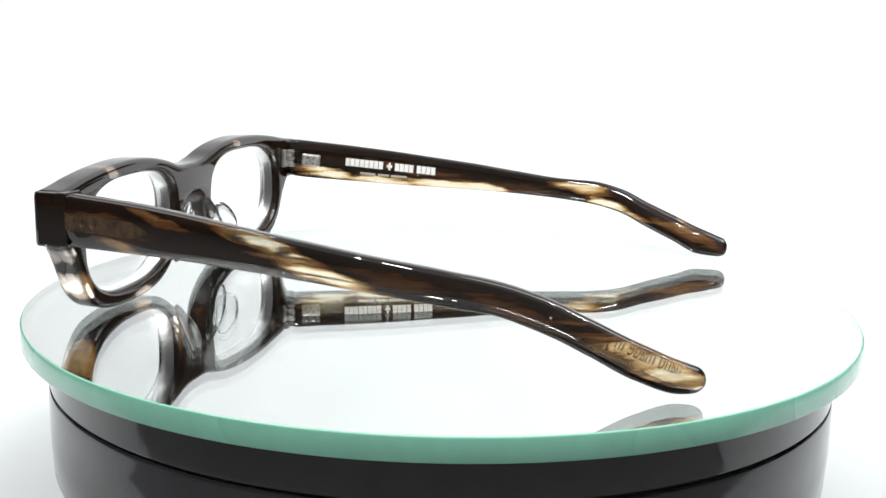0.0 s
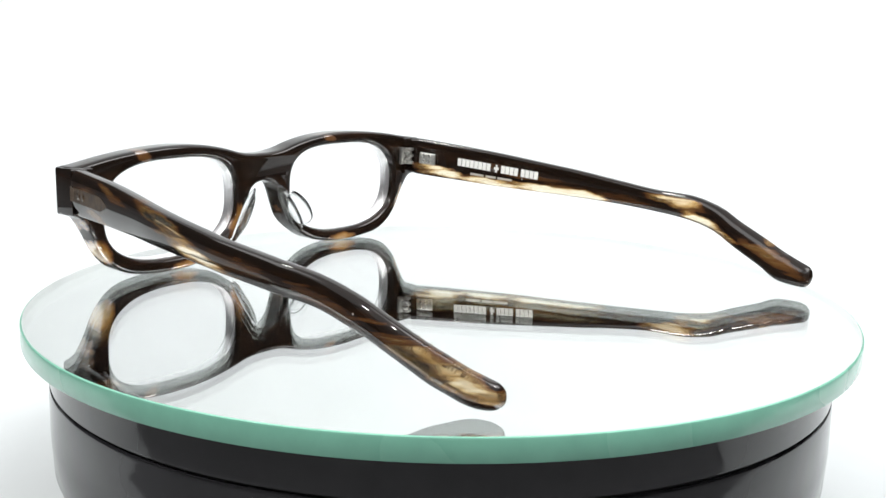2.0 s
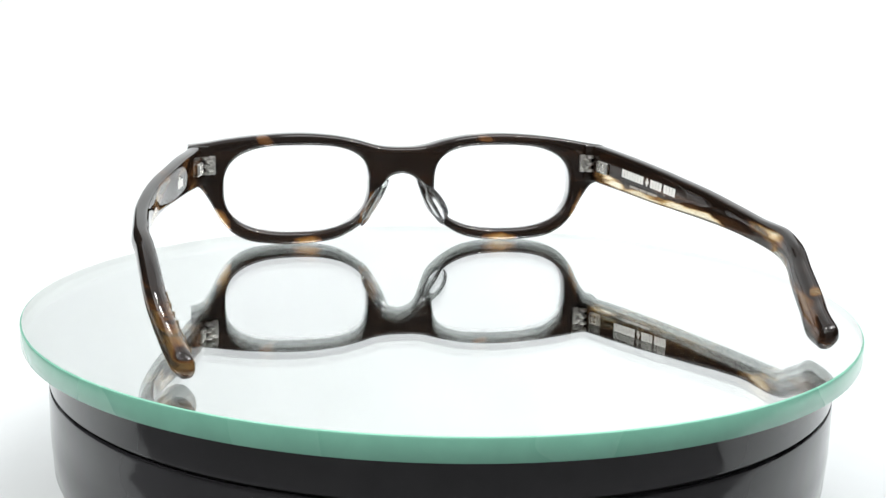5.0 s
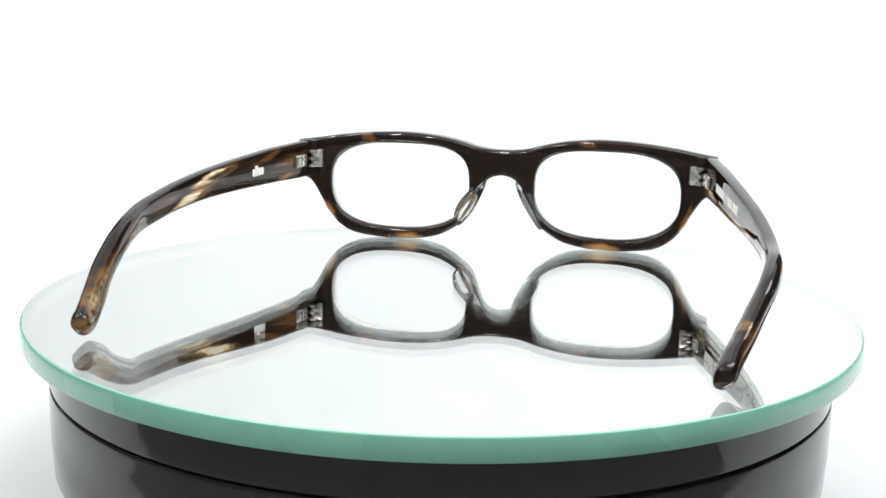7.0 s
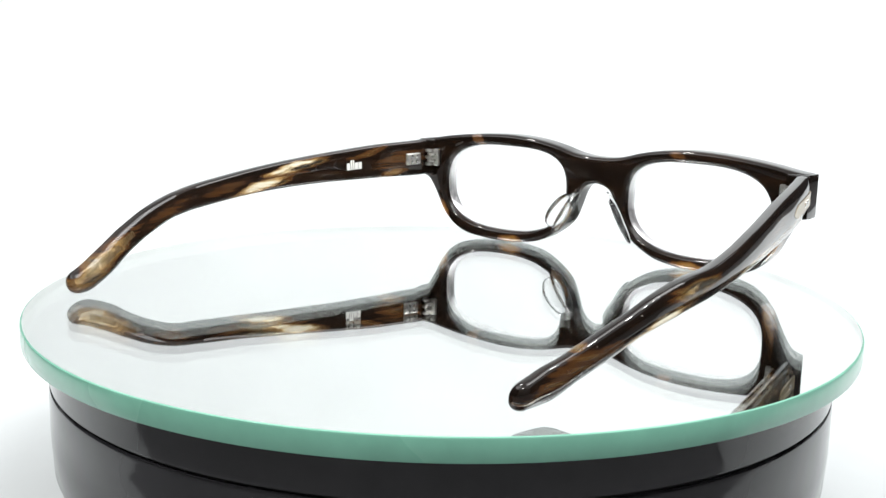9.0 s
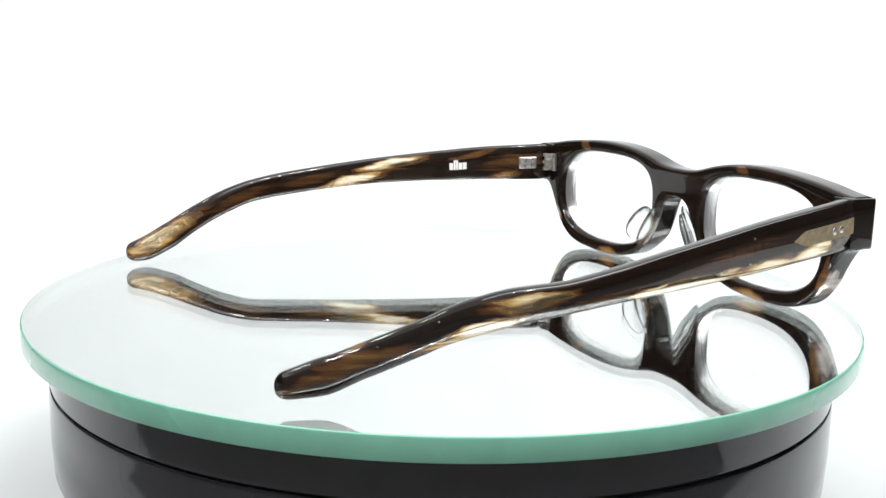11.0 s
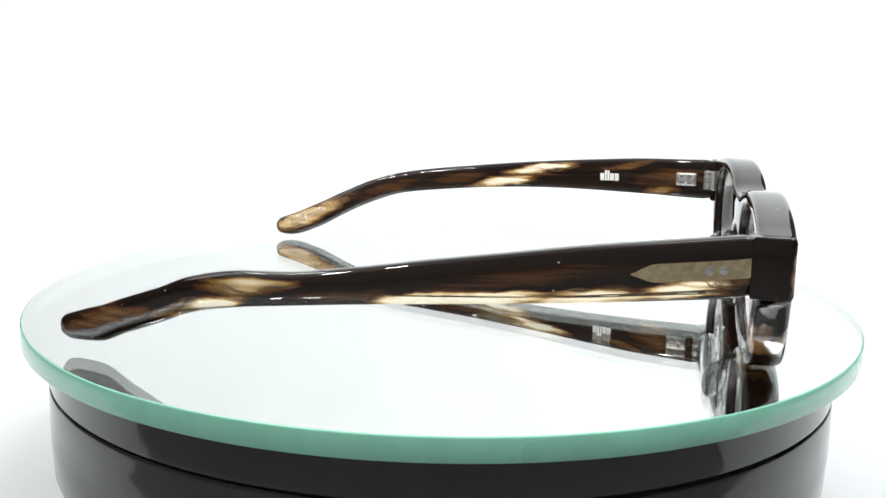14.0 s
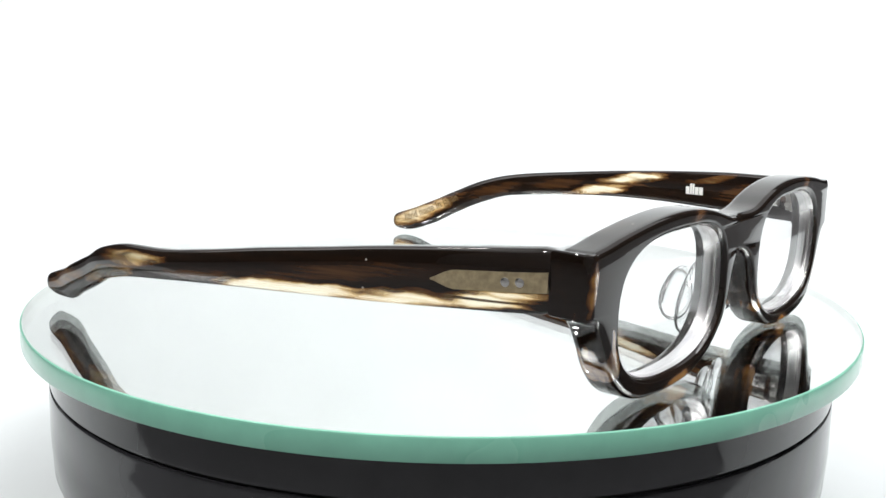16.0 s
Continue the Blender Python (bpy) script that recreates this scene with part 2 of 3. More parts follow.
# ---------------------------------------------------------------- the studio
def backdrop():
    """A seamless paper sweep: table, curve and wall in one sheet."""
    bm = bmesh.new()
    prof = [(-0.09, -0.056), (0.0, -0.056), (0.1, -0.056), (0.22, -0.056)]
    for k in range(1, 17):
        a = math.pi / 2 * k / 16
        prof.append((0.22 + 0.42 * math.sin(a), -0.056 + 0.42 * (1 - math.cos(a))))
    prof += [(0.64, 0.7), (0.64, 1.2)]
    rows = []
    for i in range(65):
        x = -0.42 + 0.83 * i / 64
        cut = 0.02 * noise.noise((x * 9, 0, 0)) + 0.012 * noise.noise((x * 31, 3, 0))
        rows.append([bm.verts.new((x, y + (cut if k == 0 else 0), z)) for k, (y, z) in enumerate(prof)])
    for a, b in zip(rows, rows[1:]):
        for k in range(len(prof) - 1):
            bm.faces.new((a[k], b[k], b[k + 1], a[k + 1]))
    ob = new("backdrop", finish("backdrop", bm, M_PAPER))
    so = ob.modifiers.new("thickness", "SOLIDIFY")
    so.thickness, so.offset = 0.002, -1
    tagged(ob, "seamless white paper sweep lit to near white", "backdrop", kind="structure")


backdrop()


def tabletop():
    """The grey table under the sweep, which shows in the gloss of the turntable."""
    bm = bmesh.new()
    box(bm, (0, -0.2, -0.0785), (3.6, 2.0, 0.04), 0.004)
    tagged(new("tabletop", finish("tabletop", bm, M_TABLE)), "grey tabletop under the paper sweep", "table", kind="structure")


tabletop()


def room():
    """Unseen plain walls added round the set to shape reflections: dark, pale behind the camera."""
    for n, (x, y, sx, sy) in {"north": (0, 1.74, 3.72, 0.08), "south": (0, -1.54, 3.72, 0.08), "east": (1.86, 0.1, 0.08, 3.2), "west": (-1.86, 0.1, 0.08, 3.2)}.items():
        bm = bmesh.new()
        box(bm, (x, y, 0.25), (sx, sy, 2.4), 0.004)
        pale = n == "south"
        tagged(new("wall_" + n, finish("wall", bm, M_PALE_WALL if pale else M_WALL)), "added plain pale wall out of view, for a grey sheen in reflections" if pale else "added plain dark grey wall out of view, darkens reflections", "wall", kind="structure")
    bm = bmesh.new()
    box(bm, (0, 0.1, -0.98), (3.72, 3.28, 0.06))
    tagged(new("floor", finish("floor", bm, M_WALL)), "plain dark grey studio floor", "floor", kind="structure")


room()

# ---------------------------------------------------------------- turntable
PLATE_R, PLATE_T, PLATE_Z = 0.1125, 0.0054, 0.0004
OFF = -0.0008        # the plate lies this far off the axis of the turn


def turntable():
    thing = new("turntable")
    thing.location = (OFF, 0, 0)
    tagged(thing, "glossy black round turntable base under a mirror plate", "turntable")
    zt = PLATE_Z - PLATE_T - 0.0004
    part("top_ring", lathe([(0.060, zt), (0.1052, zt), (0.1060, zt - 0.0006), (0.1059, zt - 0.0018), (0.1062, -0.0149), (0.1061, -0.0155), (0.1052, -0.0157), (0.060, -0.0157)]), M_BLACK, thing, "glossy black upper ring")
    # the shade in the gap is put into a near-black colour
    part("groove", lathe([(0.0600, -0.0157), (0.1049, -0.0157), (0.1049, -0.0168), (0.0600, -0.0168)]), M_GROOVE, thing, "gap between ring and drum, its shade painted near black")
    part("body", lathe([(0.060, -0.0165), (0.1054, -0.0165), (0.1061, -0.0168), (0.1063, -0.0176), (0.1063, -0.0300), (0.1058, -0.0390), (0.1030, -0.0470), (0.0960, -0.0530), (0.0880, -0.0556), (0.060, -0.0556)]), M_BLACK, thing, "glossy black drum with a rounded foot")
    return thing


def sheet(z, r, seg):
    """A flat disc that faces up."""
    bm = bmesh.new()
    bm.faces.new([bm.verts.new((r * math.cos(2 * math.pi * k / seg), r * math.sin(2 * math.pi * k / seg), z)) for k in range(seg)])
    return bm


def mirror_plate():
    thing = new("mirror_plate")
    tagged(thing, "round clear glass plate silvered below with green edge", "mirror plate")
    seg = 192
    z0, z1, e = PLATE_Z, PLATE_Z - PLATE_T, 0.0005
    # the clear body of the glass: its upper face, and the silvered face below
    face = part("glass", sheet(z0, PLATE_R - e, seg), M_GLASS, thing, "clear glass face", flip=False)
    face.visible_shadow = False
    part("silvering", sheet(z1, PLATE_R - e, seg), M_MIRROR, thing, "mirror silvering", flip=False)
    bm = lathe([(PLATE_R - e, z0), (PLATE_R - e * 0.3, z0 - e * 0.3), (PLATE_R, z0 - e), (PLATE_R, z1 + e), (PLATE_R - e * 0.3, z1 + e * 0.3), (PLATE_R - e, z1)], seg, False)
    part("edge", bm, M_EDGE, thing, "ground sea-green glass edge")
    # light reflected within the far edge is put into this ring's pale colour
    bm = lathe([(PLATE_R - e - 0.0001, z0 - 0.0002), (PLATE_R - e - 0.0001, z1 + 0.0002)], seg, False)
    part("inner_edge", bm, M_EDGE_INNER, thing, "pale band standing in for light reflected inside the glass edge")
    return thing


base = turntable()
plate = mirror_plate()

# ---------------------------------------------------------------- eyeglasses
CX = 0.0026          # the bridge stands this far off the plate's axis
DROP = 0.0          # millimetres, puts the rims on the glass
MM = 0.001
WIDE = 1.016         # the front is this much wider than its drawing


def back_y(x):
    """The back of the curved front, in millimetres, x from the bridge."""
    return 76.2 + 1.8 * (1 - (x / 71.0) ** 2)


def front_depth(x):
    """The thickness of the front."""
    return 8.0 + 0.6 * (1 - (x / 71.0) ** 2) - 1.5 * math.exp(-(x / 4.2) ** 2)


def rim_inner(a, grow=0.0):
    """The lens opening: a rounded oblong, squarer at the upper bridge corner. x outwards from the bridge."""
    c, s = math.cos(a), math.sin(a)
    n = (2.75 if s > 0 else 2.55) if c > 0 else (3.3 if s > 0 else 2.4)
    w = 24.35 + grow
    h = (14.8 if s > 0 else 15.0) + grow
    return 35.7 + w * math.copysign(abs(c) ** (2 / n), c), 19.8 + h * math.copysign(abs(s) ** (2 / n), s)


TOP = [(0, 33.8), (4, 33.9), (9, 34.6), (15, 36.3), (22, 37.7), (30, 38.5), (38, 38.6), (48, 38.0), (58, 36.8), (65, 35.6), (70.8, 34.8)]
# the lower edge, as it runs from the outer corner under the lens to the bridge
LOW = [(71.2, 21.7), (68.0, 20.6), (66.0, 18.2), (63.9, 14.6), (61.2, 9.4), (56.8, 4.7), (51.2, 2.0), (43, 0.9), (35.3, 0.7), (28, 1.2), (21, 2.9), (14.5, 6.8), (10.2, 11.0), (8.0, 16.0), (6.6, 20.0), (5.2, 22.6), (3.0, 24.2), (0, 24.9)]


def chain(points, steps):
    """A smooth line (Catmull-Rom) through a few points."""
    out = []
    for i in range(len(points) - 1):
        p0, p1, p2, p3 = points[max(i - 1, 0)], points[i], points[i + 1], points[min(i + 2, len(points) - 1)]
        for k in range(steps):
            t = k / steps
            out.append(tuple(0.5 * (2 * b + (c - a) * t + (2 * a - 5 * b + 4 * c - d) * t * t + (3 * b - a - 3 * c + d) * t ** 3) for a, b, c, d in zip(p0, p1, p2, p3)))
    out.append(points[-1])
    return out


def front_mesh():
    """The front: outline and two openings cut from a sheet, edges rounded, bent to the face."""
    half = chain(TOP, 5)[:-1] + [(71.1, 34.4)] + [(71.3, 33.7 - 12 * k / 6) for k in range(6)] + chain(LOW, 4)
    outline = half + [(-x, z) for x, z in reversed(half[1:-1])]
    holes = [[(sgn * q[0], q[1]) for q in (rim_inner(2 * math.pi * k / 88) for k in range(88))] for sgn in (-1, 1)]
    cu = bpy.data.curves.new("front", "CURVE")
    cu.dimensions, cu.fill_mode = "2D", "BOTH"
    bev = 1.4
    for loop in (outline, *holes):
        sp = cu.splines.new("POLY")
        sp.points.add(len(loop) - 1)
        for p, (x, z) in zip(sp.points, loop):
            p.co = (x, z, 0, 1)
        sp.use_cyclic_u = True
    cu.extrude, cu.bevel_depth, cu.bevel_resolution, cu.offset = 3.2 - bev, bev, 6, -bev
    tmp = bpy.data.objects.new("front_sheet", cu)
    me = bpy.data.meshes.new_from_object(tmp)
    bm = bmesh.new()
    bm.from_mesh(me)
    bpy.data.objects.remove(tmp)
    bpy.data.meshes.remove(me)
    bmesh.ops.remove_doubles(bm, verts=bm.verts, dist=0.002)
    for v in bm.verts:
        x, z, d = v.co
        v.co = ((x * WIDE * MM) + CX, (back_y(x) + front_depth(x) * (0.5 + d / 6.4)) * MM, (z + DROP) * MM)
    return bm


# temple tables: y, middle line outwards from the bridge, top, bottom, thickness
TEMPLE_A = [(75.4, 69.2, 34.7, 21.8, 4.4), (70, 70.2, 34.4, 21.8, 4.3), (55, 73.8, 33.8, 22, 4.2), (40, 77.3, 32.6, 22, 4), (25, 81.0, 31.1, 21.7, 3.9), (10, 83.6, 29.5, 21, 3.8), (-5, 85.0, 27.7, 19.8, 3.8),
            (-20, 84.8, 25.9, 18.3, 3.9), (-30, 83.5, 24.3, 17, 4), (-40, 82.2, 21.4, 13.8, 4.2), (-50, 80.7, 17.2, 9, 4.3), (-60, 78.1, 12.3, 3.7, 4.4), (-68, 76.0, 8.7, 1.4, 4.4), (-73.4, 74.8, 7.0, 2.0, 4.2)]
TEMPLE_B = [(75.4, 69.2, 34.9, 21.9, 4.4), (70, 70.4, 34.4, 21.4, 4.3), (55, 73.3, 33.1, 20.6, 4.2), (40, 75.9, 31.6, 19.8, 4), (25, 78.6, 29.8, 19.3, 3.9), (10, 81.1, 28, 18.8, 3.8), (-5, 82.9, 25.9, 18.1, 3.8),
            (-20, 83.6, 24.2, 17, 3.9), (-30, 83.3, 23.9, 16, 4), (-40, 81.8, 22.0, 14.0, 4.2), (-50, 78.7, 18.1, 9.9, 4.3), (-60, 75.7, 14.3, 5.9, 4.4), (-68, 73.1, 11.2, 2.8, 4.4), (-76.9, 71.3, 8.2, 2.5, 4.2)]


def temple_row(table, y):
    rows = sorted(table)
    x, *rest = [smooth_at(y, [(r[0], r[i]) for r in rows]) for i in (1, 2, 3, 4)]
    # follows the wider front at the hinge
    return [x * (1 + (WIDE - 1) * min(1.0, max(0.0, y / 75))), *rest]


def temple_mesh(table, side):
    bm = bmesh.new()
    y0, y1 = table[0][0], table[-1][0]
    n, seg = 110, 36
    rings = []
    for i in range(n + 1):
        t = i / n
        y = y0 + (y1 - y0) * (1 - (1 - t) ** 1.35)
        xc, zt, zb, th = temple_row(table, y)
        end = y - y1
        k = 1.0
        if end < 3.4:
            q = 1 - end / 3.4
            k = math.sqrt(max(0.0, 1 - q ** 3.2))
        f0 = min(1.0, (y0 - y) / 0.5)
        kk = k * (0.94 + 0.06 * math.sqrt(max(0, 1 - (1 - f0) ** 2)))
        hz, hx = max((zt - zb) / 2 * kk, 0.02), max(th / 2 * (kk if k < 1 else 0.94 + 0.06 * f0), 0.02)
        zc = (zt + zb) / 2
        # flat sided at the hinge, rounder towards the tip
        e = 2 / (5.5 - 2.9 * min(1, max(0, (30 - y) / 75)))
        # rings square to the bend near the tip
        rise = (sum(temple_row(table, y + 1.5)[1:3]) - sum(temple_row(table, y - 1.5)[1:3])) / 6 * smooth_at(y, [(-46, 1.0), (-28, 0.0)])
        square = 1 / (1 + rise * rise)
        ring = []
        for j in range(seg):
            a = 2 * math.pi * j / seg
            c, s = math.cos(a), math.sin(a)
            px = hx * math.copysign(abs(c) ** e, c)
            pz = hz * math.copysign(abs(s) ** e, s)
            # the outer face has a soft ridge along its lower middle
            if px > 0:
                d = pz / hz + 0.12
                px *= 1.30 - (0.30 * math.sqrt((d / 1.12) ** 2 + 0.02) if d > 0 else 0.70 * math.sqrt((d / 0.88) ** 2 + 0.0037))
            else:
                px *= 1.0 + 0.14 * (1 - (pz / hz) ** 2)
            px += (0.1 if side < 0 else 0.5) * pz / max(hz, 0.5) * smooth_at(y, [(-56, 1.0), (-22, 0.0)]) * k
            ring.append(bm.verts.new((CX + side * (xc + px) * MM, (y - rise * pz * square) * MM, (zc + pz * square + DROP) * MM)))
        rings.append(ring)
    for a, b in zip(rings, rings[1:]):
        for j in range(seg):
            bm.faces.new((a[j], a[(j + 1) % seg], b[(j + 1) % seg], b[j]))
    bm.faces.new(rings[0])
    bm.faces.new(rings[-1])
    return bm


def face_frame(table, side, y, z_share, outer, lift):
    """A frame on a temple's face: x along the temple, y up, z out of the face, at a share of its height."""
    def at(yy):
        xc, zt, zb, th = temple_row(table, yy)
        off = th / 2 * (1.22 if outer else -1.12) + (lift if outer else -lift)
        return Vector((CX + side * (xc + off) * MM, yy * MM, (zb + (zt - zb) * z_share + DROP) * MM))
    p, ahead = at(y), at(y + 2.0)
    out = Vector((side if outer else -side, 0, 0))
    up0 = Vector((0, 0, 1))
    along = (ahead - p).normalized()
    if up0.cross(out).dot(along) < 0:
        along = -along
    nz = (out - along * out.dot(along)).normalized()
    up = nz.cross(along)
    m = Matrix((along, up, nz)).transposed().to_4x4()
    m.translation = p
    return m


def lens_mesh(side):
    bm = bmesh.new()
    seg, rings = 72, 10
    layers = []
    for depth in (5.0, 6.5):
        ring_list = []
        for r in range(1, rings + 1):
            k = r / rings
            row = []
            for j in range(seg):
                x, z = rim_inner(2 * math.pi * j / seg, 0.25)
                x, z = 35.7 + (x - 35.7) * k, 19.8 + (z - 19.8) * k
                row.append(bm.verts.new((CX + side * x * WIDE * MM, (back_y(x) + depth) * MM, (z + DROP) * MM)))
            ring_list.append(row)
        mid = bm.verts.new((CX + side * 35.7 * WIDE * MM, (back_y(35.7) + depth) * MM, (19.8 + DROP) * MM))
        for j in range(seg):
            bm.faces.new((mid, ring_list[0][j], ring_list[0][(j + 1) % seg]))
        for a, b in zip(ring_list, ring_list[1:]):
            for j in range(seg):
                bm.faces.new((a[j], a[(j + 1) % seg], b[(j + 1) % seg], b[j]))
        layers.append(ring_list[-1])
    for j in range(seg):
        bm.faces.new((layers[0][j], layers[0][(j + 1) % seg], layers[1][(j + 1) % seg], layers[1][j]))
    return bm


def lit_rim_mesh(side):
    """A pale band over lens edge and inner rim wall; its tone stands for passing light."""
    bm = bmesh.new()
    seg, rows = 88, []
    for grow, depth in ((-0.02, 2.4), (-0.14, 2.8), (-0.22, 4.8), (-0.14, 6.9), (-0.02, 7.3)):
        row = []
        for j in range(seg):
            x, z = rim_inner(2 * math.pi * j / seg, grow)
            row.append(bm.verts.new((CX + side * x * WIDE * MM, (back_y(x) + depth) * MM, (z + DROP) * MM)))
        rows.append(row)
    for a, b in zip(rows, rows[1:]):
        for j in range(seg):
            bm.faces.new((a[j], a[(j + 1) % seg], b[(j + 1) % seg], b[j]))
    return bm


def drop_shape(size, place, side, lean, splay):
    """A flattened drop, fuller below."""
    bm = bmesh.new()
    bmesh.ops.create_uvsphere(bm, u_segments=28, v_segments=20, radius=1.0)
    for v in bm.verts:
        x, y, z = v.co
        v.co = (size[0] * x, size[1] * y * (1.0 - 0.2 * z), size[2] * z)
    bm.transform(Matrix.Translation((side * place[0], place[1], place[2])) @ Matrix.Rotation(side * radians(lean), 4, "Y") @ Matrix.Rotation(side * radians(splay), 4, "Z"))
    for v in bm.verts:
        v.co = (v.co.x * MM + CX, v.co.y * MM, (v.co.z + DROP) * MM)
    return bm


def nose_pad(thing, side):
    """A clear pad on a clear foot that follows the nose side of the rim."""
    pad = part("nose_pad", drop_shape((1.1, 3.7, 6.7), (11.2, 74.2, 15.3), side, -29, 34), M_PAD, thing, "clear acetate nose pad")
    part("pad_foot", drop_shape((1.3, 2.8, 9.4), (9.9, 77.2, 14.9), side, -30, 20), M_PAD, pad, "clear curved foot of the pad")


def hinge(thing, table, side):
    """A riveted barrel hinge: leaf on the front, knuckles, leaf on the temple."""
    zc = 28.4 + DROP
    x0 = 64.6
    xh = x0 * WIDE
    bm = bmesh.new()
    box(bm, (CX + side * xh * MM, (back_y(x0) - 0.5) * MM, zc * MM), (4.2 * MM, 1.6 * MM, 6.2 * MM), 0.5 * MM)
    front_leaf = part("hinge_leaf", bm, M_STEEL, thing, "polished steel hinge leaf")
    for k in range(5):
        bm = bmesh.new()
        m = Matrix.Translation((CX + side * (xh + (0.3 if k % 2 else 1.3)) * MM, (back_y(x0) - 2.0) * MM, (zc - 2.4 + 1.2 * k) * MM))
        cyl(bm, m, 1.55 * MM, 1.0 * MM, 18, 0.18 * MM)
        part("knuckle", bm, M_STEEL, front_leaf)
    m = face_frame(table, side, 67.6, 0.50, False, 0.5)
    bm = bmesh.new()
    box(bm, (0, 0, 0), (6.6 * MM, 4.2 * MM, 1.2 * MM), 0.55 * MM, None, 3)
    bm.transform(m)
    leaf = part("hinge_leaf", bm, M_STEEL, thing, "polished steel hinge leaf")
    for dx, dy in ((-1.2, 0.9), (-1.2, -0.9), (1.1, 0.9), (1.1, -0.9)):
        bm = bmesh.new()
        cyl(bm, m @ Matrix.Translation((dx * MM, dy * MM, 0.6 * MM)), 0.7 * MM, 0.6 * MM, 14, 0.12 * MM)
        part("rivet", bm, M_RIVET, leaf)


def shield(thing, table, side, mat):
    """The pointed metal core seen in the outer face at the hinge, with its two rivets."""
    ys = [51.2 + 24.0 * k / 24 for k in range(25)]
    bm = bmesh.new()
    rows = []
    for y in ys:
        k = min(1.0, (y - 51.2) / 5.5)
        half = 0.15 + 1.75 * math.sin(k * math.pi / 2) ** 1.3 + 0.004 * (y - 51.2)
        fr = face_frame(table, side, y, 0.50, True, 0.05)
        rows.append([bm.verts.new(fr @ Vector((0, j * half * MM, d * MM))) for d in (0.06, -0.5) for j in ((-1, 0, 1) if d > 0 else (1, 0, -1))])
    for a, b in zip(rows, rows[1:]):
        for k in range(6):
            bm.faces.new((a[k], a[(k + 1) % 6], b[(k + 1) % 6], b[k]))
    bm.faces.new(rows[0])
    bm.faces.new(rows[-1])
    plate_part = part("core_plate", bm, mat, thing, "pointed brassy core plate let into the acetate")
    for y in (66.9, 69.8):
        bm = bmesh.new()
        cyl(bm, face_frame(table, side, y, 0.50, True, 0.16), 0.95 * MM, 0.25 * MM, 20, 0.1 * MM)
        part("rivet", bm, M_RIVET if side > 0 else M_PLATE_DARK, plate_part, "bright round rivet head")


def blocks(name, mat, thing, table, side, y, share, spec, height, depth=0.12, label=""):
    """A printed mark as plain bars: (start, width, height share, lift share) along the face from y."""
    for s, w, h, up in spec:
        m = face_frame(table, side, y, share, False, 0.03)
        d = 1 if m.col[0].y > 0 else -1
        bm = bmesh.new()
        box(bm, (0, (up + h / 2 - 0.5) * height * MM, 0), (w * MM, h * height * MM, depth * MM), 0.03 * MM, None, 1)
        bm.transform(face_frame(table, side, y + d * (s + w / 2), share, False, 0.03))
        part(name, bm, mat, thing, label)


def lettering(thing, table, side, y, share, words, size, mat, label):
    cu = bpy.data.curves.new("words", "FONT")
    cu.body, cu.size, cu.extrude = words, size * MM, 0.05 * MM
    cu.resolution_u = 3
    tmp = bpy.data.objects.new("words", cu)
    me = bpy.data.meshes.new_from_object(tmp)
    bpy.data.objects.remove(tmp)
    m = face_frame(table, side, y, share, False, 0.02)
    d = 1 if m.col[0].y > 0 else -1
    bm = bmesh.new()
    bm.from_mesh(me)
    bpy.data.meshes.remove(me)
    for v in bm.verts:
        fr = face_frame(table, side, y + d * 0.62 * v.co.x / MM, share, False, 0.02)
        v.co = fr @ Vector((0, v.co.y, v.co.z))
    part("lettering", bm, mat, thing, label)


def end_piece_mesh(side):
    """The corner block that carries the hinge, with a rounded front edge."""
    r, x0, x1, y0, y1, z0, z1 = 1.7, 64.5, 71.42, 75.25, back_y(71) + front_depth(71) - 0.12, 21.75, 34.75
    plan = [(x0, y0), (x1, y0)] + [(x1 - r + r * math.cos(a), y1 - r + r * math.sin(a)) for a in (math.pi / 2 * k / 7 for k in range(8))] + [(x0, y1 - 0.5)]
    bm = bmesh.new()
    low = [bm.verts.new((CX + side * x * WIDE * MM, y * MM, (z0 + DROP) * MM)) for x, y in plan]
    high = [bm.verts.new((v.co.x, v.co.y, (z1 + DROP) * MM)) for v in low]
    n = len(plan)
    caps = [bm.faces.new(low), bm.faces.new(high)]
    for k in range(n):
        bm.faces.new((low[k], low[(k + 1) % n], high[(k + 1) % n], high[k]))
    rim = [e for f in caps for e in f.edges]
    bmesh.ops.bevel(bm, geom=rim, offset=0.6 * MM, segments=3, profile=0.5, affect="EDGES")
    return bm


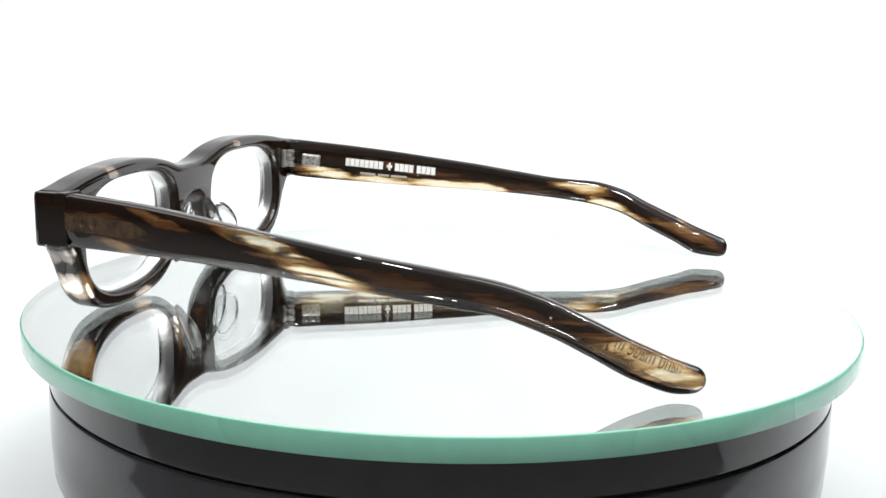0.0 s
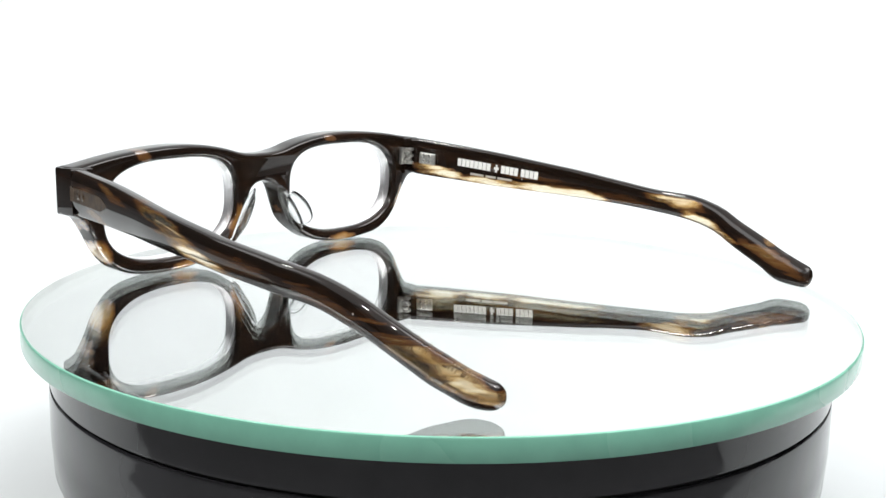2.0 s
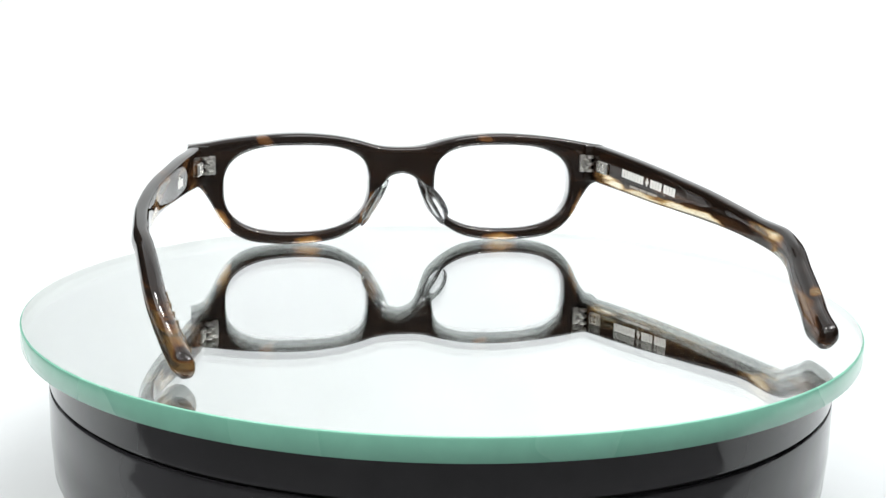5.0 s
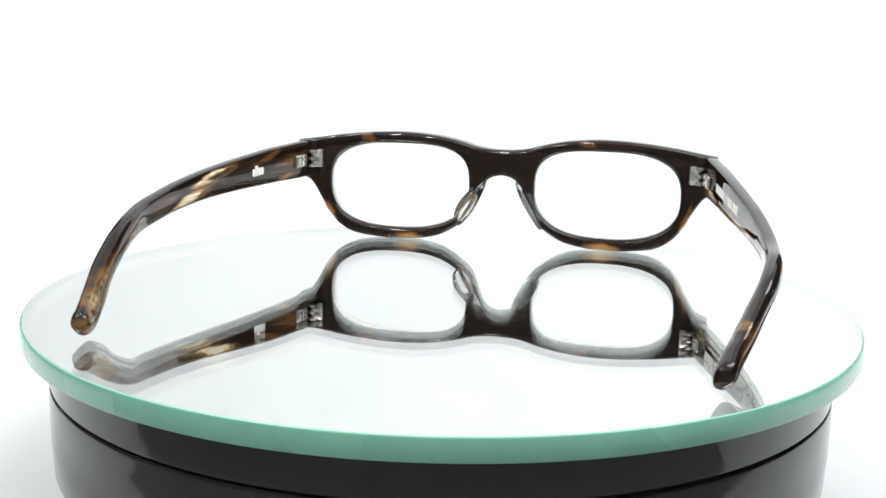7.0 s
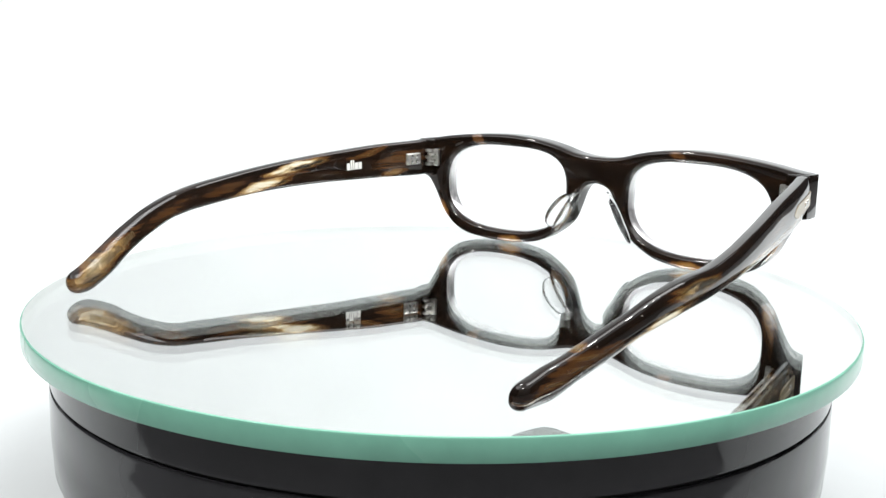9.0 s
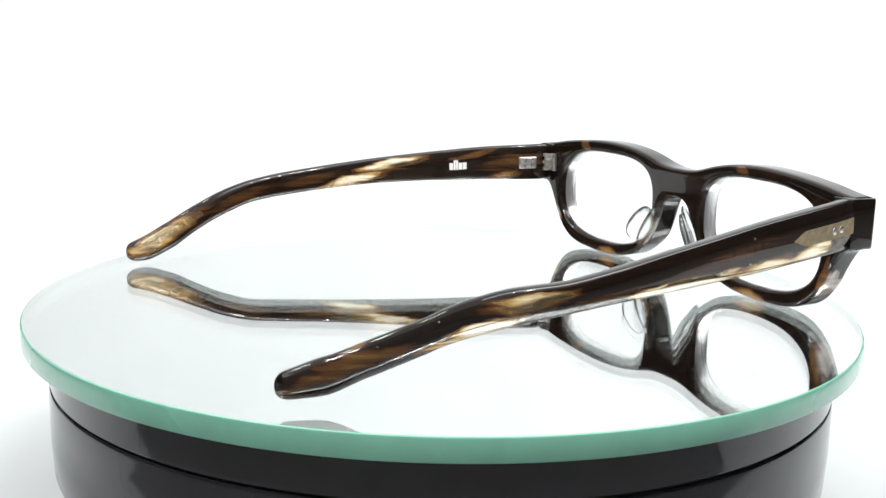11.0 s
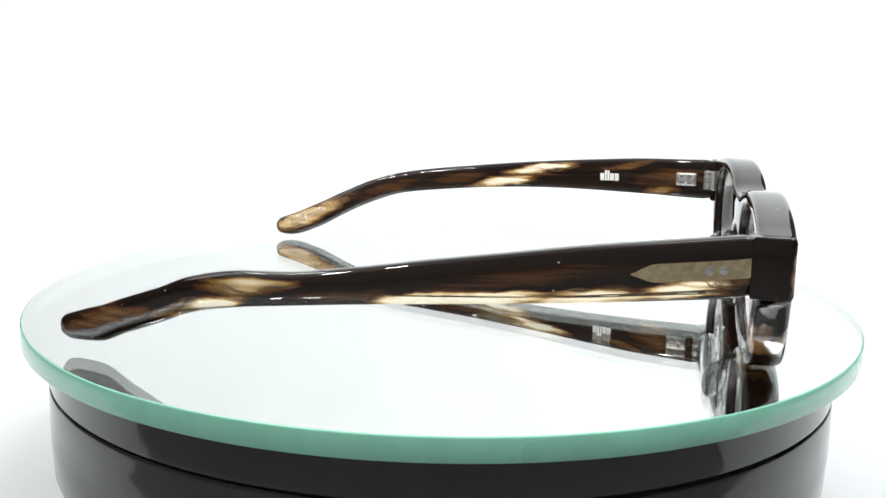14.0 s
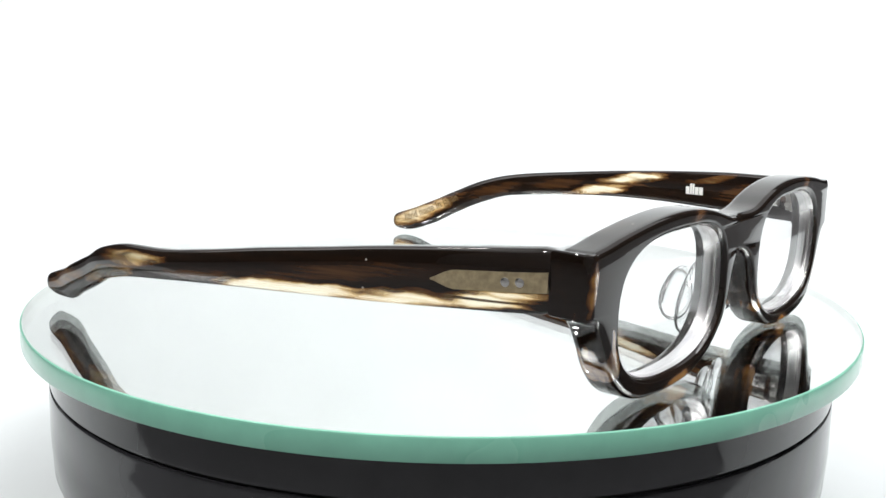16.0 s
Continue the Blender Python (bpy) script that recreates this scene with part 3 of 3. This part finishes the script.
def eyeglasses():
    thing = new("eyeglasses")
    tagged(thing, "dark tortoiseshell acetate eyeglasses, open, on a mirror plate", "eyeglasses")
    part("front", front_mesh(), M_FRONT, thing, "dark brown tortoiseshell front with amber flecks", 35)
    temples = {}
    for side, table, mat in ((-1, TEMPLE_A, M_TEMPLE_A), (1, TEMPLE_B, M_TEMPLE_B)):
        bm = end_piece_mesh(side)
        part("end_piece", bm, M_FRONT, thing)
        temples[side] = part("temple", temple_mesh(table, side), mat, thing, "tortoiseshell temple with honey streaks", 50)
        lens = part("lens", lens_mesh(side), M_LENS, thing, "clear demo lens", 60)
        lens.visible_shadow = False
        part("lit_rim", lit_rim_mesh(side), M_LIT_RIM, lens, "pale band for light passing the inner rim wall and lens edge")
        nose_pad(thing, side)
        hinge(thing, table, side)
        shield(thing, table, side, M_PLATE if side > 0 else M_PLATE_DARK)
    # printed marks inside the temples
    low = 0.72
    blocks("printed_bar", M_PRINT, temples[-1], TEMPLE_A, -1, 39.6, 0.50, [(0, 1.35, low, 0), (1.5, 0.72, 1, 0), (2.37, 0.72, 1, 0), (3.24, 1.35, low, 0), (4.74, 1.4, low, 0)], 3.3, label="white printed bar")
    spec, x = [], 0.0
    for count, gap in ((8, 1.0), (0, 0), (4, 1.0), (4, 0)):
        if count == 0:
            spec += [(x + 0.2, 1.9, 0.36, 0.32), (x + 0.8, 0.7, 1.0, 0.0)]
            x += 3.0
        for k in range(count):
            spec.append((x, 1.5, 1.0, 0.0))
            x += 1.66
        x += gap
    blocks("printed_bar", M_PRINT, temples[1], TEMPLE_B, 1, 55.6, 0.55, spec, 2.7, label="white printed bar")
    blocks("printed_line", M_PRINT_DIM, temples[1], TEMPLE_B, 1, 50.5, 0.27, [(0, 5.4, 1, 0), (6.2, 4.0, 1, 0), (10.8, 5.6, 1, 0)], 0.75, label="thin grey printed line")
    lettering(temples[-1], TEMPLE_A, -1, -67.6, 0.50, "hand made In Japan", 4.1, M_GOLD, "gold stamped lettering inside the tip")
    return thing


glasses = eyeglasses()


# ---------------------------------------------------------------- what moves
def motions():
    rows = [(0.5 * k, pose(0, 0, 0, 0, 0, TURN_AT_START + TURN_RATE * 0.5 * k)) for k in range(33)]
    walk(plate, [(t, Matrix.Translation((OFF, 0, 0)) @ m) for t, m in rows])
    walk(glasses, rows)


motions()
